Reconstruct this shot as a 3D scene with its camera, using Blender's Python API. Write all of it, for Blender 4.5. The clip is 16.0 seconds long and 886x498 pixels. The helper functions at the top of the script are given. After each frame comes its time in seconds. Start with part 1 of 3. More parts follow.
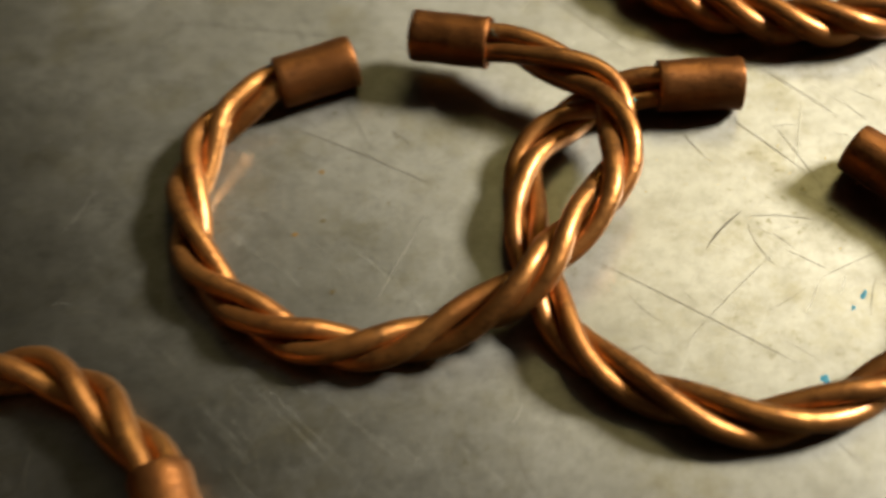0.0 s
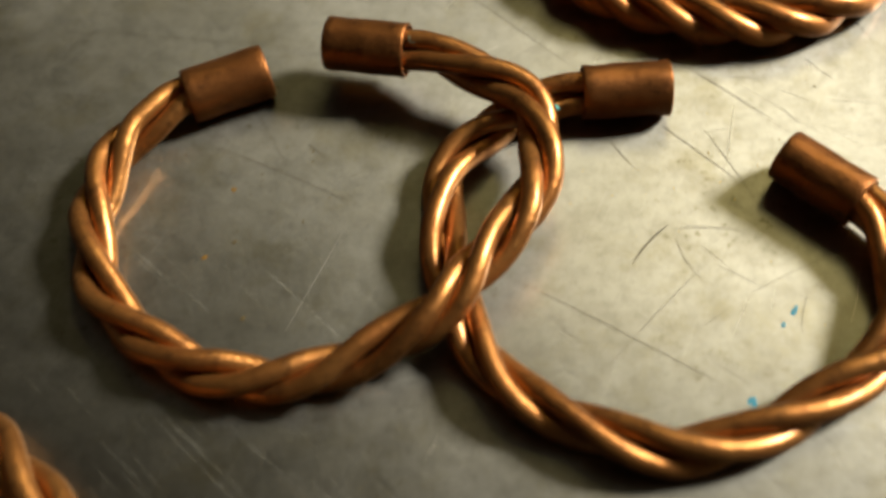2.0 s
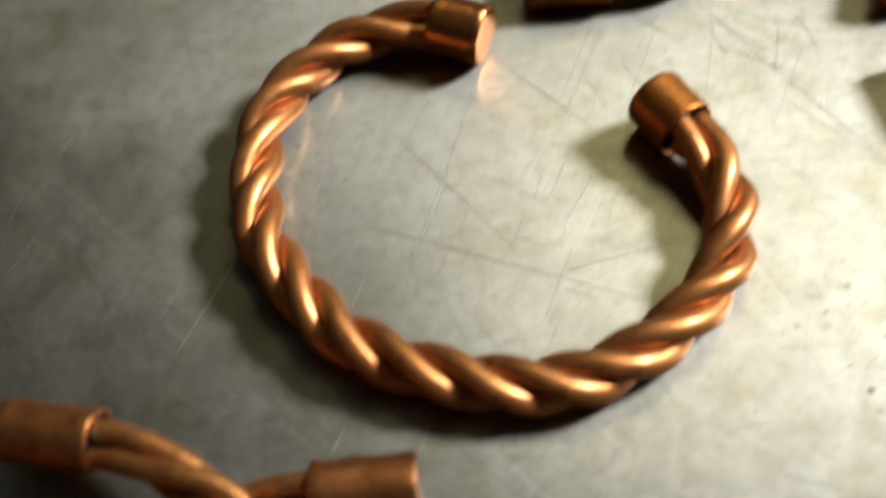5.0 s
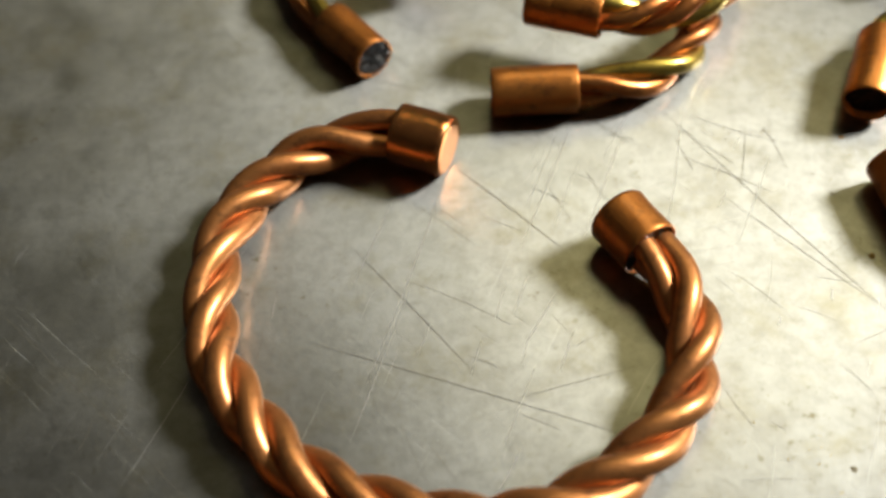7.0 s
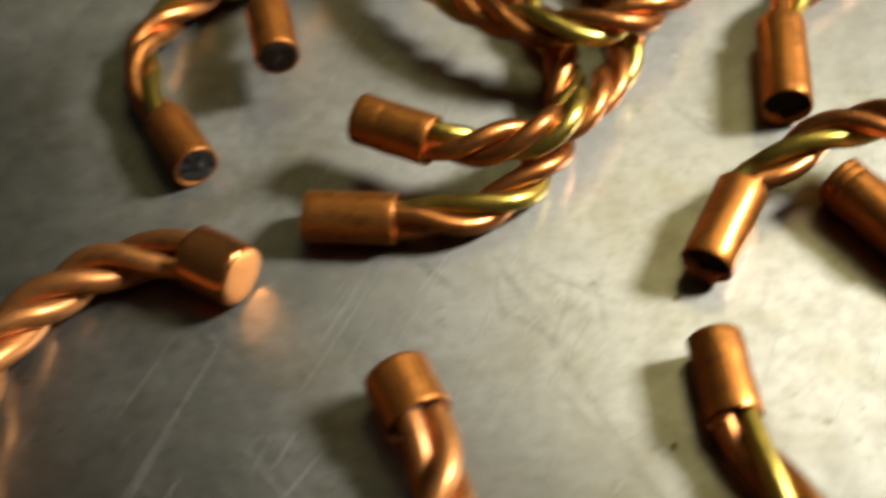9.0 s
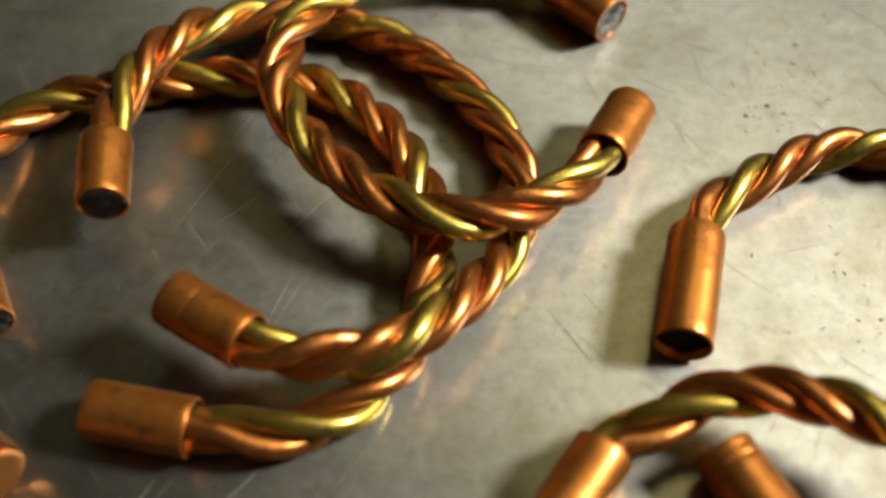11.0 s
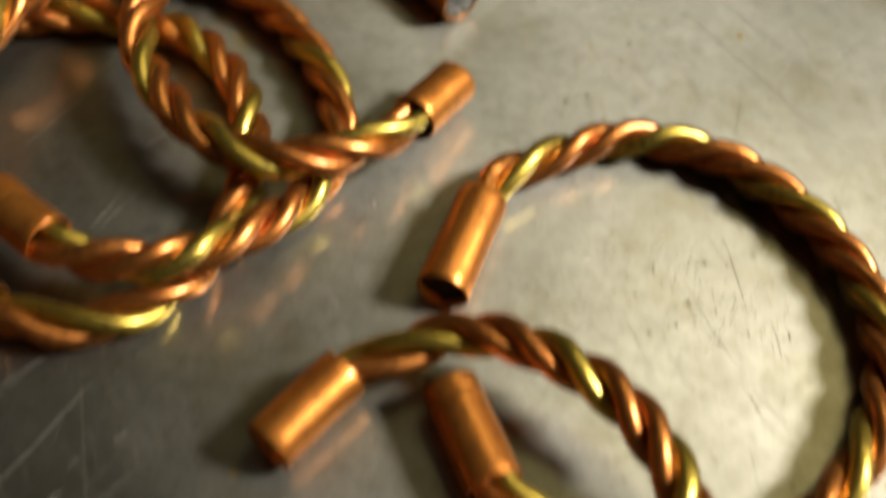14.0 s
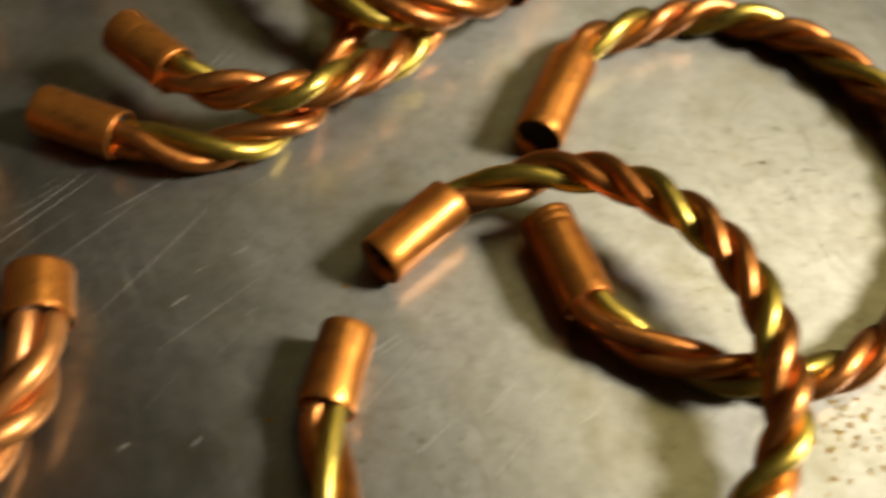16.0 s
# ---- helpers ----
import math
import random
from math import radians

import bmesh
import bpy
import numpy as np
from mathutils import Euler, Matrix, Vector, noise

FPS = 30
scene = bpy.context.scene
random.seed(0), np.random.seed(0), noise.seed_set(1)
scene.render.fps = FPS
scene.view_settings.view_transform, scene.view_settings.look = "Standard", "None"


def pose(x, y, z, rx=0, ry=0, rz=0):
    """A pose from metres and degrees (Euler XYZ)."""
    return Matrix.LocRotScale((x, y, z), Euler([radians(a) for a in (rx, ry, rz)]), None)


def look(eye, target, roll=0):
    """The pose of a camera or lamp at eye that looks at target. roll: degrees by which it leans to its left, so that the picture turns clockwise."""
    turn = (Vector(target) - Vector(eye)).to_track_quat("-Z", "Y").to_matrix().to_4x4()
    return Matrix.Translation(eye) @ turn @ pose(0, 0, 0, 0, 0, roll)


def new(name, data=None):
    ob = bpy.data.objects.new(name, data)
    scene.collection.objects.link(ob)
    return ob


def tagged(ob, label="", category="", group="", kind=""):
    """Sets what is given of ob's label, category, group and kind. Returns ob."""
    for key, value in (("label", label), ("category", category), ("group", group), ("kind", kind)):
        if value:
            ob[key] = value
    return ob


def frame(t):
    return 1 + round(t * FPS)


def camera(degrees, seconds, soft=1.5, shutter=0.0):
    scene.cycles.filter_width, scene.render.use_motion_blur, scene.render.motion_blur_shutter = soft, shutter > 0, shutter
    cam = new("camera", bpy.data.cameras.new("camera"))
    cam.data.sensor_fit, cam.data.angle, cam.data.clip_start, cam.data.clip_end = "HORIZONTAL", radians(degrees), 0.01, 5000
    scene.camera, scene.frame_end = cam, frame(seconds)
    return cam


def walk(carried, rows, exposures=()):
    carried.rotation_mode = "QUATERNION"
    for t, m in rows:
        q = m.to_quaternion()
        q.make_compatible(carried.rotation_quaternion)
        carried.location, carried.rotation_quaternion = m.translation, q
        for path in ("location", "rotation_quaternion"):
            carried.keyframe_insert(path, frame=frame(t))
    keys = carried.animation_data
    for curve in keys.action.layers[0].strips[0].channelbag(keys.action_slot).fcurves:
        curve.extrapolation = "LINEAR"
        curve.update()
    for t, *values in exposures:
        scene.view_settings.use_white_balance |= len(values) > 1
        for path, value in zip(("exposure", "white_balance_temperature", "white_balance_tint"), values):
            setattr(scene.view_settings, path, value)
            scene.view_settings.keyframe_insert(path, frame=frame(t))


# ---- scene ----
cam = camera(43.6, 16.0, soft=3.0, shutter=1.0)
cam.data.dof.use_dof = True
cam.data.dof.focus_distance = 0.155
cam.data.dof.aperture_fstop = 10.5
PATH = [
    (0.0, 0.0006, -0.0006, 0.1321, 33.46, 3.18, 0.15),
    (0.5, 0.0044, 0.0047, 0.1240, 33.73, 3.09, -1.03),
    (1.0, 0.0086, 0.0023, 0.1295, 32.23, 3.50, -1.41),
    (1.5, 0.0096, 0.0027, 0.1278, 32.61, 2.92, -1.41),
    (2.0, 0.0106, 0.0086, 0.1295, 31.92, 3.37, -1.20),
    (2.5, 0.0174, 0.0213, 0.1276, 31.38, 3.39, -0.89),
    (3.0, 0.0244, 0.0389, 0.1210, 31.30, 2.69, -0.76),
    (3.5, 0.0266, 0.0461, 0.1224, 32.95, 3.08, -3.16),
    (4.0, 0.0347, 0.0488, 0.1263, 33.72, 2.62, -3.34),
    (4.5, 0.0414, 0.0562, 0.1243, 33.79, 3.58, -3.10),
    (5.0, 0.0458, 0.0629, 0.1276, 33.78, 3.26, -2.75),
    (5.2, 0.0480, 0.0656, 0.1301, 34.57, 3.09, -2.74),
    (7.3, 0.0507, 0.0737, 0.1312, 35.87, 2.49, -2.81),
    (7.5, 0.0510, 0.0739, 0.1313, 35.93, 2.34, -2.61),
    (8.0, 0.0611, 0.0803, 0.1330, 36.20, 2.56, -1.50),
    (8.5, 0.0772, 0.0903, 0.1320, 35.32, 3.66, 0.79),
    (9.0, 0.0949, 0.0988, 0.1308, 35.92, 4.19, 4.09),
    (9.5, 0.1069, 0.1127, 0.1293, 35.34, 3.94, 5.18),
    (9.7, 0.1090, 0.1179, 0.1289, 35.72, 3.43, 6.02),
    (11.8, 0.1234, 0.1471, 0.1218, 36.14, 1.03, 11.93),
    (12.0, 0.1257, 0.1480, 0.1212, 36.05, 0.62, 11.57),
    (12.5, 0.1312, 0.1512, 0.1221, 35.73, 0.53, 11.84),
    (13.0, 0.1389, 0.1542, 0.1292, 36.27, 1.07, 13.81),
    (13.5, 0.1460, 0.1522, 0.1334, 36.58, 0.11, 15.38),
    (14.0, 0.1549, 0.1341, 0.1321, 36.44, -0.55, 17.60),
    (14.5, 0.1582, 0.1200, 0.1299, 34.96, -0.42, 17.98),
    (15.0, 0.1597, 0.1098, 0.1317, 34.66, -1.17, 17.23),
    (15.5, 0.1571, 0.1131, 0.1318, 34.93, -1.83, 17.21),
    (16.0, 0.1474, 0.1079, 0.1300, 35.06, -2.49, 19.44),
]
walk(cam, [(t, pose(*p)) for t, *p in PATH], [(0.0, -0.05, 6750, 9), (3.0, -0.06, 6650, 8.5), (4.5, 0.08, 5850, 11), (7.5, 0.08, 5850, 11), (9.5, -0.03, 6250, 9.5), (12.5, -0.06, 6300, 9), (15.0, -0.08, 6750, 9.5), (16.0, -0.1, 6850, 9.5)])


# ---------------------------------------------------------------- light
world = bpy.data.worlds.new("room_air")
scene.world = world
world.use_nodes = True
world.node_tree.nodes["Background"].inputs[0].default_value = (1.0, 0.93, 0.82, 1)
world.node_tree.nodes["Background"].inputs[1].default_value = 0.0


def area_lamp(name, eye, target, size, power, colour):
    data = bpy.data.lights.new(name, "AREA")
    data.shape, data.size, data.energy, data.color = "DISK", size, power, colour
    ob = new(name, data)
    ob.matrix_world = look(eye, target)
    return ob


# a bright work lamp off the right end of the table
area_lamp("work_lamp", (1.47, 0.59, 1.14), (0.09, 0.16, 0.0), 0.40, 60.5, (1.0, 0.945, 0.86))
# warm fill added from above; no such source is seen
area_lamp("ceiling_lamp", (0.40, 0.96, 1.2), (0.1, 0.2, 0.0), 0.7, 2.5, (1.0, 0.84, 0.38))


# ---------------------------------------------------------------- materials
def material(name):
    m = bpy.data.materials.new(name)
    m.use_nodes = True
    return m, m.node_tree.nodes, m.node_tree.links, m.node_tree.nodes["Principled BSDF"]


def noise_tex(nodes, links, coords, scale, detail=4.0, rough=0.55, stretch=None, turn=0.0):
    n = nodes.new("ShaderNodeTexNoise")
    n.inputs["Scale"].default_value, n.inputs["Detail"].default_value, n.inputs["Roughness"].default_value = scale, detail, rough
    if stretch:
        for key, value in (("Rotation", (0, 0, radians(-turn))), ("Scale", stretch)):
            mp = nodes.new("ShaderNodeMapping")
            mp.inputs[key].default_value = value
            links.new(coords, mp.inputs["Vector"])
            coords = mp.outputs["Vector"]
    links.new(coords, n.inputs["Vector"])
    return n.outputs["Fac"]


def ramp(nodes, links, value, *stops):
    r = nodes.new("ShaderNodeValToRGB")
    while len(r.color_ramp.elements) < len(stops):
        r.color_ramp.elements.new(0.5)
    for e, (at, c) in zip(r.color_ramp.elements, stops):
        e.position = at
        e.color = (c, c, c, 1) if isinstance(c, float) else (*c, 1)
    links.new(value, r.inputs[0])
    return r.outputs[0]


def mixed(nodes, links, factor, a, b, blend="MIX"):
    m = nodes.new("ShaderNodeMix")
    m.data_type, m.blend_type = "RGBA", blend
    for socket, v in ((m.inputs[0], factor), (m.inputs[6], a), (m.inputs[7], b)):
        if isinstance(v, bpy.types.NodeSocket):
            links.new(v, socket)
        else:
            socket.default_value = v if isinstance(v, float) else (*v, 1)
    return m.outputs[2]


def maths(nodes, links, op, a, b=0.0, clamp=False):
    m = nodes.new("ShaderNodeMath")
    m.operation, m.use_clamp = op, clamp
    for socket, v in zip(m.inputs, (a, b)):
        if isinstance(v, bpy.types.NodeSocket):
            links.new(v, socket)
        else:
            socket.default_value = v
    return m.outputs[0]


def bumped(nodes, links, height, strength, distance, target):
    b = nodes.new("ShaderNodeBump")
    b.inputs["Strength"].default_value, b.inputs["Distance"].default_value = strength, distance
    links.new(height, b.inputs["Height"])
    links.new(b.outputs[0], target.inputs["Normal"])


def worn_metal(name, clean, dull, stain, rough_low, rough_high, drawn=1.0, metallic=0.84, film=0.0):
    """Handled metal: clean and dull patches, darker tarnish in spots, fine grain."""
    m, nodes, links, p = material(name)
    xyz = nodes.new("ShaderNodeTexCoord").outputs["Object"]
    info = nodes.new("ShaderNodeObjectInfo")
    shift = nodes.new("ShaderNodeVectorMath")
    shift.operation = "ADD"
    links.new(xyz, shift.inputs[0])
    links.new(info.outputs["Random"], shift.inputs[1])
    xyz = shift.outputs[0]
    broad = noise_tex(nodes, links, xyz, 130, 5, 0.6)
    fine = noise_tex(nodes, links, xyz, 900, 4, 0.65)
    c = mixed(nodes, links, ramp(nodes, links, broad, (0.35, 0.0), (0.68, 1.0)), clean, dull)
    spots = noise_tex(nodes, links, xyz, 420, 5, 0.7)
    c = mixed(nodes, links, ramp(nodes, links, spots, (0.52, 0.0), (0.72, 0.8)), c, stain)
    tint = ramp(nodes, links, info.outputs["Random"], (0.0, (0.9, 0.88, 0.86)), (1.0, (1.0, 1.0, 1.0)))
    c = mixed(nodes, links, 1.0, c, tint, "MULTIPLY")
    links.new(c, p.inputs["Base Color"])
    p.inputs["Metallic"].default_value = metallic
    p.inputs["Coat Weight"].default_value, p.inputs["Coat Roughness"].default_value = film, 0.2
    links.new(ramp(nodes, links, maths(nodes, links, "ADD", maths(nodes, links, "MULTIPLY", broad, 0.6), maths(nodes, links, "MULTIPLY", fine, 0.4)), (0.32, rough_low), (0.68, rough_high)), p.inputs["Roughness"])
    h = maths(nodes, links, "ADD", fine, maths(nodes, links, "MULTIPLY", spots, 1.5))
    bumped(nodes, links, h, 0.35 * drawn, 0.00012, p)
    return m


COPPER = worn_metal("copper_wire", (0.73, 0.28, 0.064), (0.45, 0.15, 0.03), (0.16, 0.06, 0.018), 0.25, 0.43, 1.0, 0.93, 0.5)
COPPER_SATIN = worn_metal("satin_copper_wire", (0.68, 0.285, 0.08), (0.46, 0.175, 0.046), (0.20, 0.085, 0.03), 0.33, 0.48, 1.0, 0.8, 0.3)
COPPER_OLD = worn_metal("aged_copper_wire", (0.64, 0.285, 0.08), (0.40, 0.155, 0.04), (0.13, 0.055, 0.02), 0.29, 0.50, 2.2, 0.82, 0.4)
BRASS = worn_metal("brass_wire", (0.63, 0.47, 0.085), (0.47, 0.34, 0.05), (0.22, 0.16, 0.04), 0.25, 0.44, 1.0, 0.95, 0.5)
CAP = worn_metal("copper_tube", (0.73, 0.28, 0.05), (0.52, 0.18, 0.03), (0.24, 0.09, 0.026), 0.32, 0.48, 1.0, 0.88, 0.4)
CAP_OLD = worn_metal("aged_copper_tube", (0.45, 0.182, 0.055), (0.30, 0.113, 0.034), (0.14, 0.058, 0.022), 0.34, 0.52, 1.8, 0.88)
CAP_BRIGHT = worn_metal("polished_copper_tube", (0.82, 0.345, 0.10), (0.70, 0.27, 0.07), (0.42, 0.16, 0.055), 0.18, 0.30, 1.0, 0.95)
SOLDER = worn_metal("solder", (0.20, 0.203, 0.208), (0.07, 0.07, 0.075), (0.03, 0.03, 0.03), 0.25, 0.5, 3.0)
# near-black colour for the shade in open tube ends and the soot round wires
SHADE_SOOT = worn_metal("shade_and_soot", (0.07, 0.05, 0.04), (0.03, 0.025, 0.02), (0.14, 0.06, 0.03), 0.4, 0.7, 3.0)


def table_metal():
    m, nodes, links, p = material("scratched_steel_sheet")
    xyz = nodes.new("ShaderNodeTexCoord").outputs["Object"]
    cloud = noise_tex(nodes, links, xyz, 26, 6, 0.62)
    mottle = noise_tex(nodes, links, xyz, 140, 6, 0.7)
    grit = noise_tex(nodes, links, xyz, 1100, 3, 0.6)
    # hairline scratches running three ways
    hair = None
    for turn, long, across in ((64, 34, 2000), (-45, 40, 2200), (12, 30, 1900)):
        n = noise_tex(nodes, links, xyz, 1.0, 3, 0.6, (long, across, 1), turn)
        line = ramp(nodes, links, n, (0.62, 0.0), (0.72, 1.0))
        hair = line if hair is None else maths(nodes, links, "MAXIMUM", hair, line)
    patchy = ramp(nodes, links, noise_tex(nodes, links, xyz, 45, 3, 0.5), (0.42, 0.0), (0.62, 1.0))
    hair = maths(nodes, links, "MULTIPLY", hair, patchy)
    c = mixed(nodes, links, ramp(nodes, links, cloud, (0.3, 0.0), (0.7, 1.0)), (0.274, 0.270, 0.229), (0.366, 0.361, 0.316))
    c = mixed(nodes, links, ramp(nodes, links, mottle, (0.45, 0.0), (0.72, 0.7)), c, (0.215, 0.203, 0.155))
    fine = noise_tex(nodes, links, xyz, 430, 6, 0.7)
    c = mixed(nodes, links, ramp(nodes, links, fine, (0.44, 0.0), (0.68, 0.5)), c, (0.19, 0.182, 0.15))
    c = mixed(nodes, links, maths(nodes, links, "MULTIPLY", hair, 0.12), c, (0.70, 0.69, 0.65))
    # olive stains
    stain = noise_tex(nodes, links, xyz, 62, 5, 0.75)
    c = mixed(nodes, links, ramp(nodes, links, stain, (0.51, 0.0), (0.70, 0.5)), c, (0.19, 0.165, 0.08))
    # clusters of fine dirt flecks
    fleck = ramp(nodes, links, noise_tex(nodes, links, xyz, 560, 5, 0.72), (0.585, 0.0), (0.66, 1.0))
    cluster = ramp(nodes, links, noise_tex(nodes, links, xyz, 34, 3, 0.6), (0.52, 0.0), (0.66, 0.85))
    fleck = maths(nodes, links, "MULTIPLY", fleck, cluster)
    c = mixed(nodes, links, fleck, c, (0.13, 0.11, 0.05))
    links.new(c, p.inputs["Base Color"])
    p.inputs["Metallic"].default_value = 0.97
    p.inputs["Anisotropic"].default_value = 0.6
    # the sheet was rubbed down one way, which draws its gloss out across the grooves
    grooves, across = nodes.new("ShaderNodeCombineXYZ"), nodes.new("ShaderNodeCombineXYZ")
    for node, degrees in ((grooves, 58), (across, 148)):
        node.inputs[0].default_value, node.inputs[1].default_value = math.cos(radians(degrees)), math.sin(radians(degrees))
    links.new(across.outputs[0], p.inputs["Tangent"])
    r = maths(nodes, links, "ADD", maths(nodes, links, "MULTIPLY", mottle, 0.5), maths(nodes, links, "MULTIPLY", cloud, 0.5))
    links.new(ramp(nodes, links, r, (0.32, 0.40), (0.68, 0.57)), p.inputs["Roughness"])
    h = maths(nodes, links, "ADD", maths(nodes, links, "MULTIPLY", mottle, 0.6), maths(nodes, links, "MULTIPLY", grit, 0.25))
    h = maths(nodes, links, "SUBTRACT", h, maths(nodes, links, "MULTIPLY", hair, 0.35))
    bumped(nodes, links, h, 0.18, 0.0004, p)
    # brushed metal has a tight satin lobe beside the broad one, and a smoother skin that mirrors the copper close by
    last = p.outputs[0]
    for rough, share in ((0.55, 0.6), (0.24, 0.28)):
        g = nodes.new("ShaderNodeBsdfGlossy")
        g.distribution = "BECKMANN"
        g.inputs["Roughness"].default_value = rough
        links.new(c, g.inputs["Color"])
        if rough > 0.3:
            links.new(ramp(nodes, links, r, (0.32, rough - 0.05), (0.68, rough + 0.05)), g.inputs["Roughness"])
            g.inputs["Anisotropy"].default_value = 0.42
            links.new(grooves.outputs[0], g.inputs["Tangent"])
            links.new(p.inputs["Normal"].links[0].from_socket, g.inputs["Normal"])
        mix = nodes.new("ShaderNodeMixShader")
        mix.inputs[0].default_value = share
        links.new(last, mix.inputs[1])
        links.new(g.outputs[0], mix.inputs[2])
        last = mix.outputs[0]
    links.new(mix.outputs[0], nodes["Material Output"].inputs["Surface"])
    return m


def plain(name, colour, rough, metallic=0.0, scale=300.0):
    m, nodes, links, p = material(name)
    xyz = nodes.new("ShaderNodeTexCoord").outputs["Object"]
    n = noise_tex(nodes, links, xyz, scale, 4, 0.6)
    links.new(mixed(nodes, links, n, tuple(v * 0.75 for v in colour), tuple(min(v * 1.25, 1) for v in colour)), p.inputs["Base Color"])
    p.inputs["Roughness"].default_value, p.inputs["Metallic"].default_value = rough, metallic
    return m


STEEL = table_metal()
PLASTER = plain("painted_plaster", (0.11, 0.10, 0.085), 0.9, 0, 3)
CONCRETE = plain("concrete", (0.16, 0.155, 0.14), 0.9, 0, 4)
BLUE_PAINT = plain("blue_paint", (0.03, 0.28, 0.40), 0.5, 0, 900)
RUST = plain("rust", (0.27, 0.15, 0.03), 0.7, 0.3, 1500)
OCHRE = plain("ochre_stain", (0.34, 0.235, 0.055), 0.7, 0.5, 1500)
FLUX = plain("flux_residue", (0.30, 0.265, 0.16), 0.6, 0.2, 2500)
VERDIGRIS = plain("verdigris", (0.10, 0.42, 0.40), 0.8, 0, 2500)
GRIME = plain("dark_grime", (0.165, 0.13, 0.062), 0.7, 0.5, 1500)
SCRATCH_DARK = plain("dirty_scratch", (0.17, 0.155, 0.115), 0.65, 0.5, 900)
# scratches whose glint is put into a pale, half-matt colour
SCRATCH_GLINT = plain("glint_scratch", (0.60, 0.59, 0.54), 0.5, 0.7, 900)


# ---------------------------------------------------------------- helpers
def part(name, bm, mat, parent=None, label="", smooth=True):
    me = bpy.data.meshes.new(name)
    for f in bm.faces:
        f.smooth = smooth
    bm.to_mesh(me)
    bm.free()
    me.materials.append(mat)
    ob = new(name, me)
    ob.parent = parent
    return tagged(ob, label)


def box(lo, hi):
    bm = bmesh.new()
    bmesh.ops.create_cube(bm, size=1)
    for v in bm.verts:
        v.co = Vector(((lo[i] + hi[i]) / 2 + v.co[i] * (hi[i] - lo[i]) for i in range(3)))
    return bm


def spline(points, step=0.4):
    """A smooth line through the bends (millimetres), with even steps."""
    p = np.array(points, float)
    q = np.vstack([2 * p[0] - p[1], p, 2 * p[-1] - p[-2]])
    out = []
    for i in range(1, len(q) - 2):
        a, b, c, d = q[i - 1:i + 3]
        for u in np.linspace(0, 1, 24, endpoint=False):
            out.append(0.5 * (2 * b + (c - a) * u + (2 * a - 5 * b + 4 * c - d) * u * u + (3 * b - a - 3 * c + d) * u ** 3))
    out = np.array(out + [p[-1]])
    for _ in range(60):
        out[1:-1] = (out[:-2] + 2 * out[1:-1] + out[2:]) / 4
    s = np.r_[0, np.cumsum(np.linalg.norm(np.diff(out, axis=0), axis=1))]
    at = np.arange(0, s[-1], step)
    return at, np.stack([np.interp(at, s, out[:, k]) for k in range(3)], 1)


def frames(line):
    t = np.gradient(line, axis=0)
    t /= np.linalg.norm(t, axis=1)[:, None]
    side = np.cross(t, (0, 0, 1.0))
    side /= np.linalg.norm(side, axis=1)[:, None]
    return t, side, np.cross(side, t)


def tube(line, radius, sides=14, wobble=0.0, seed=0):
    """A round rod along a line; slightly uneven when wobble is given."""
    bm = bmesh.new()
    _, side, up = frames(line)
    rings = []
    for i, c in enumerate(line):
        r = radius[i] if hasattr(radius, "__len__") else radius
        ring = []
        for k in range(sides):
            a = 2 * math.pi * k / sides
            d = side[i] * math.cos(a) + up[i] * math.sin(a)
            w = 1.0
            if wobble:
                w += wobble * noise.noise(Vector(c * 0.22 + d * 0.5 + seed * 7.3))
            ring.append(bm.verts.new(Vector((c + d * r * w) * 0.001)))
        rings.append(ring)
    for a, b in zip(rings, rings[1:]):
        for k in range(sides):
            bm.faces.new((a[k], a[(k + 1) % sides], b[(k + 1) % sides], b[k]))
    bm.faces.new(rings[0][::-1])
    bm.faces.new(rings[-1])
    bmesh.ops.recalc_face_normals(bm, faces=bm.faces)
    return bm


def lathe(start, axis, profile, sides=40, dent=0.0, squash=1.0, seed=0, closed=True, bumpy=0.0):
    """Turns (along, radius) pairs in millimetres round an axis; dent and squash make it uneven."""
    bm = bmesh.new()
    axis = np.array(axis, float) / np.linalg.norm(axis)
    side = np.cross(axis, (0, 0, 1.0))
    side /= np.linalg.norm(side)
    up = np.cross(side, axis)
    rings = []
    for along, r in profile:
        ring = []
        for k in range(sides):
            a = 2 * math.pi * k / sides
            d = side * math.cos(a) / squash + up * math.sin(a) * squash
            c = np.array(start) + axis * along
            c = c + axis * bumpy * noise.noise(Vector((c + d * r) * 0.9 + seed * 2.3))
            w = 1.0 + dent * noise.noise(Vector((c + d * 3.0) * 0.35 + seed * 5.1)) + 0.35 * dent * noise.noise(Vector((c + d * 4.0) * 1.1 + seed * 3.7))
            ring.append(bm.verts.new(Vector((c + d * r * w) * 0.001)))
        rings.append(ring)
    pairs = list(zip(rings, rings[1:])) + ([(rings[-1], rings[0])] if closed else [])
    for a, b in pairs:
        for k in range(sides):
            bm.faces.new((a[k], a[(k + 1) % sides], b[(k + 1) % sides], b[k]))
    if not closed:
        bm.faces.new(rings[0][::-1])
        bm.faces.new(rings[-1])
    bmesh.ops.recalc_face_normals(bm, faces=bm.faces)
    return bm


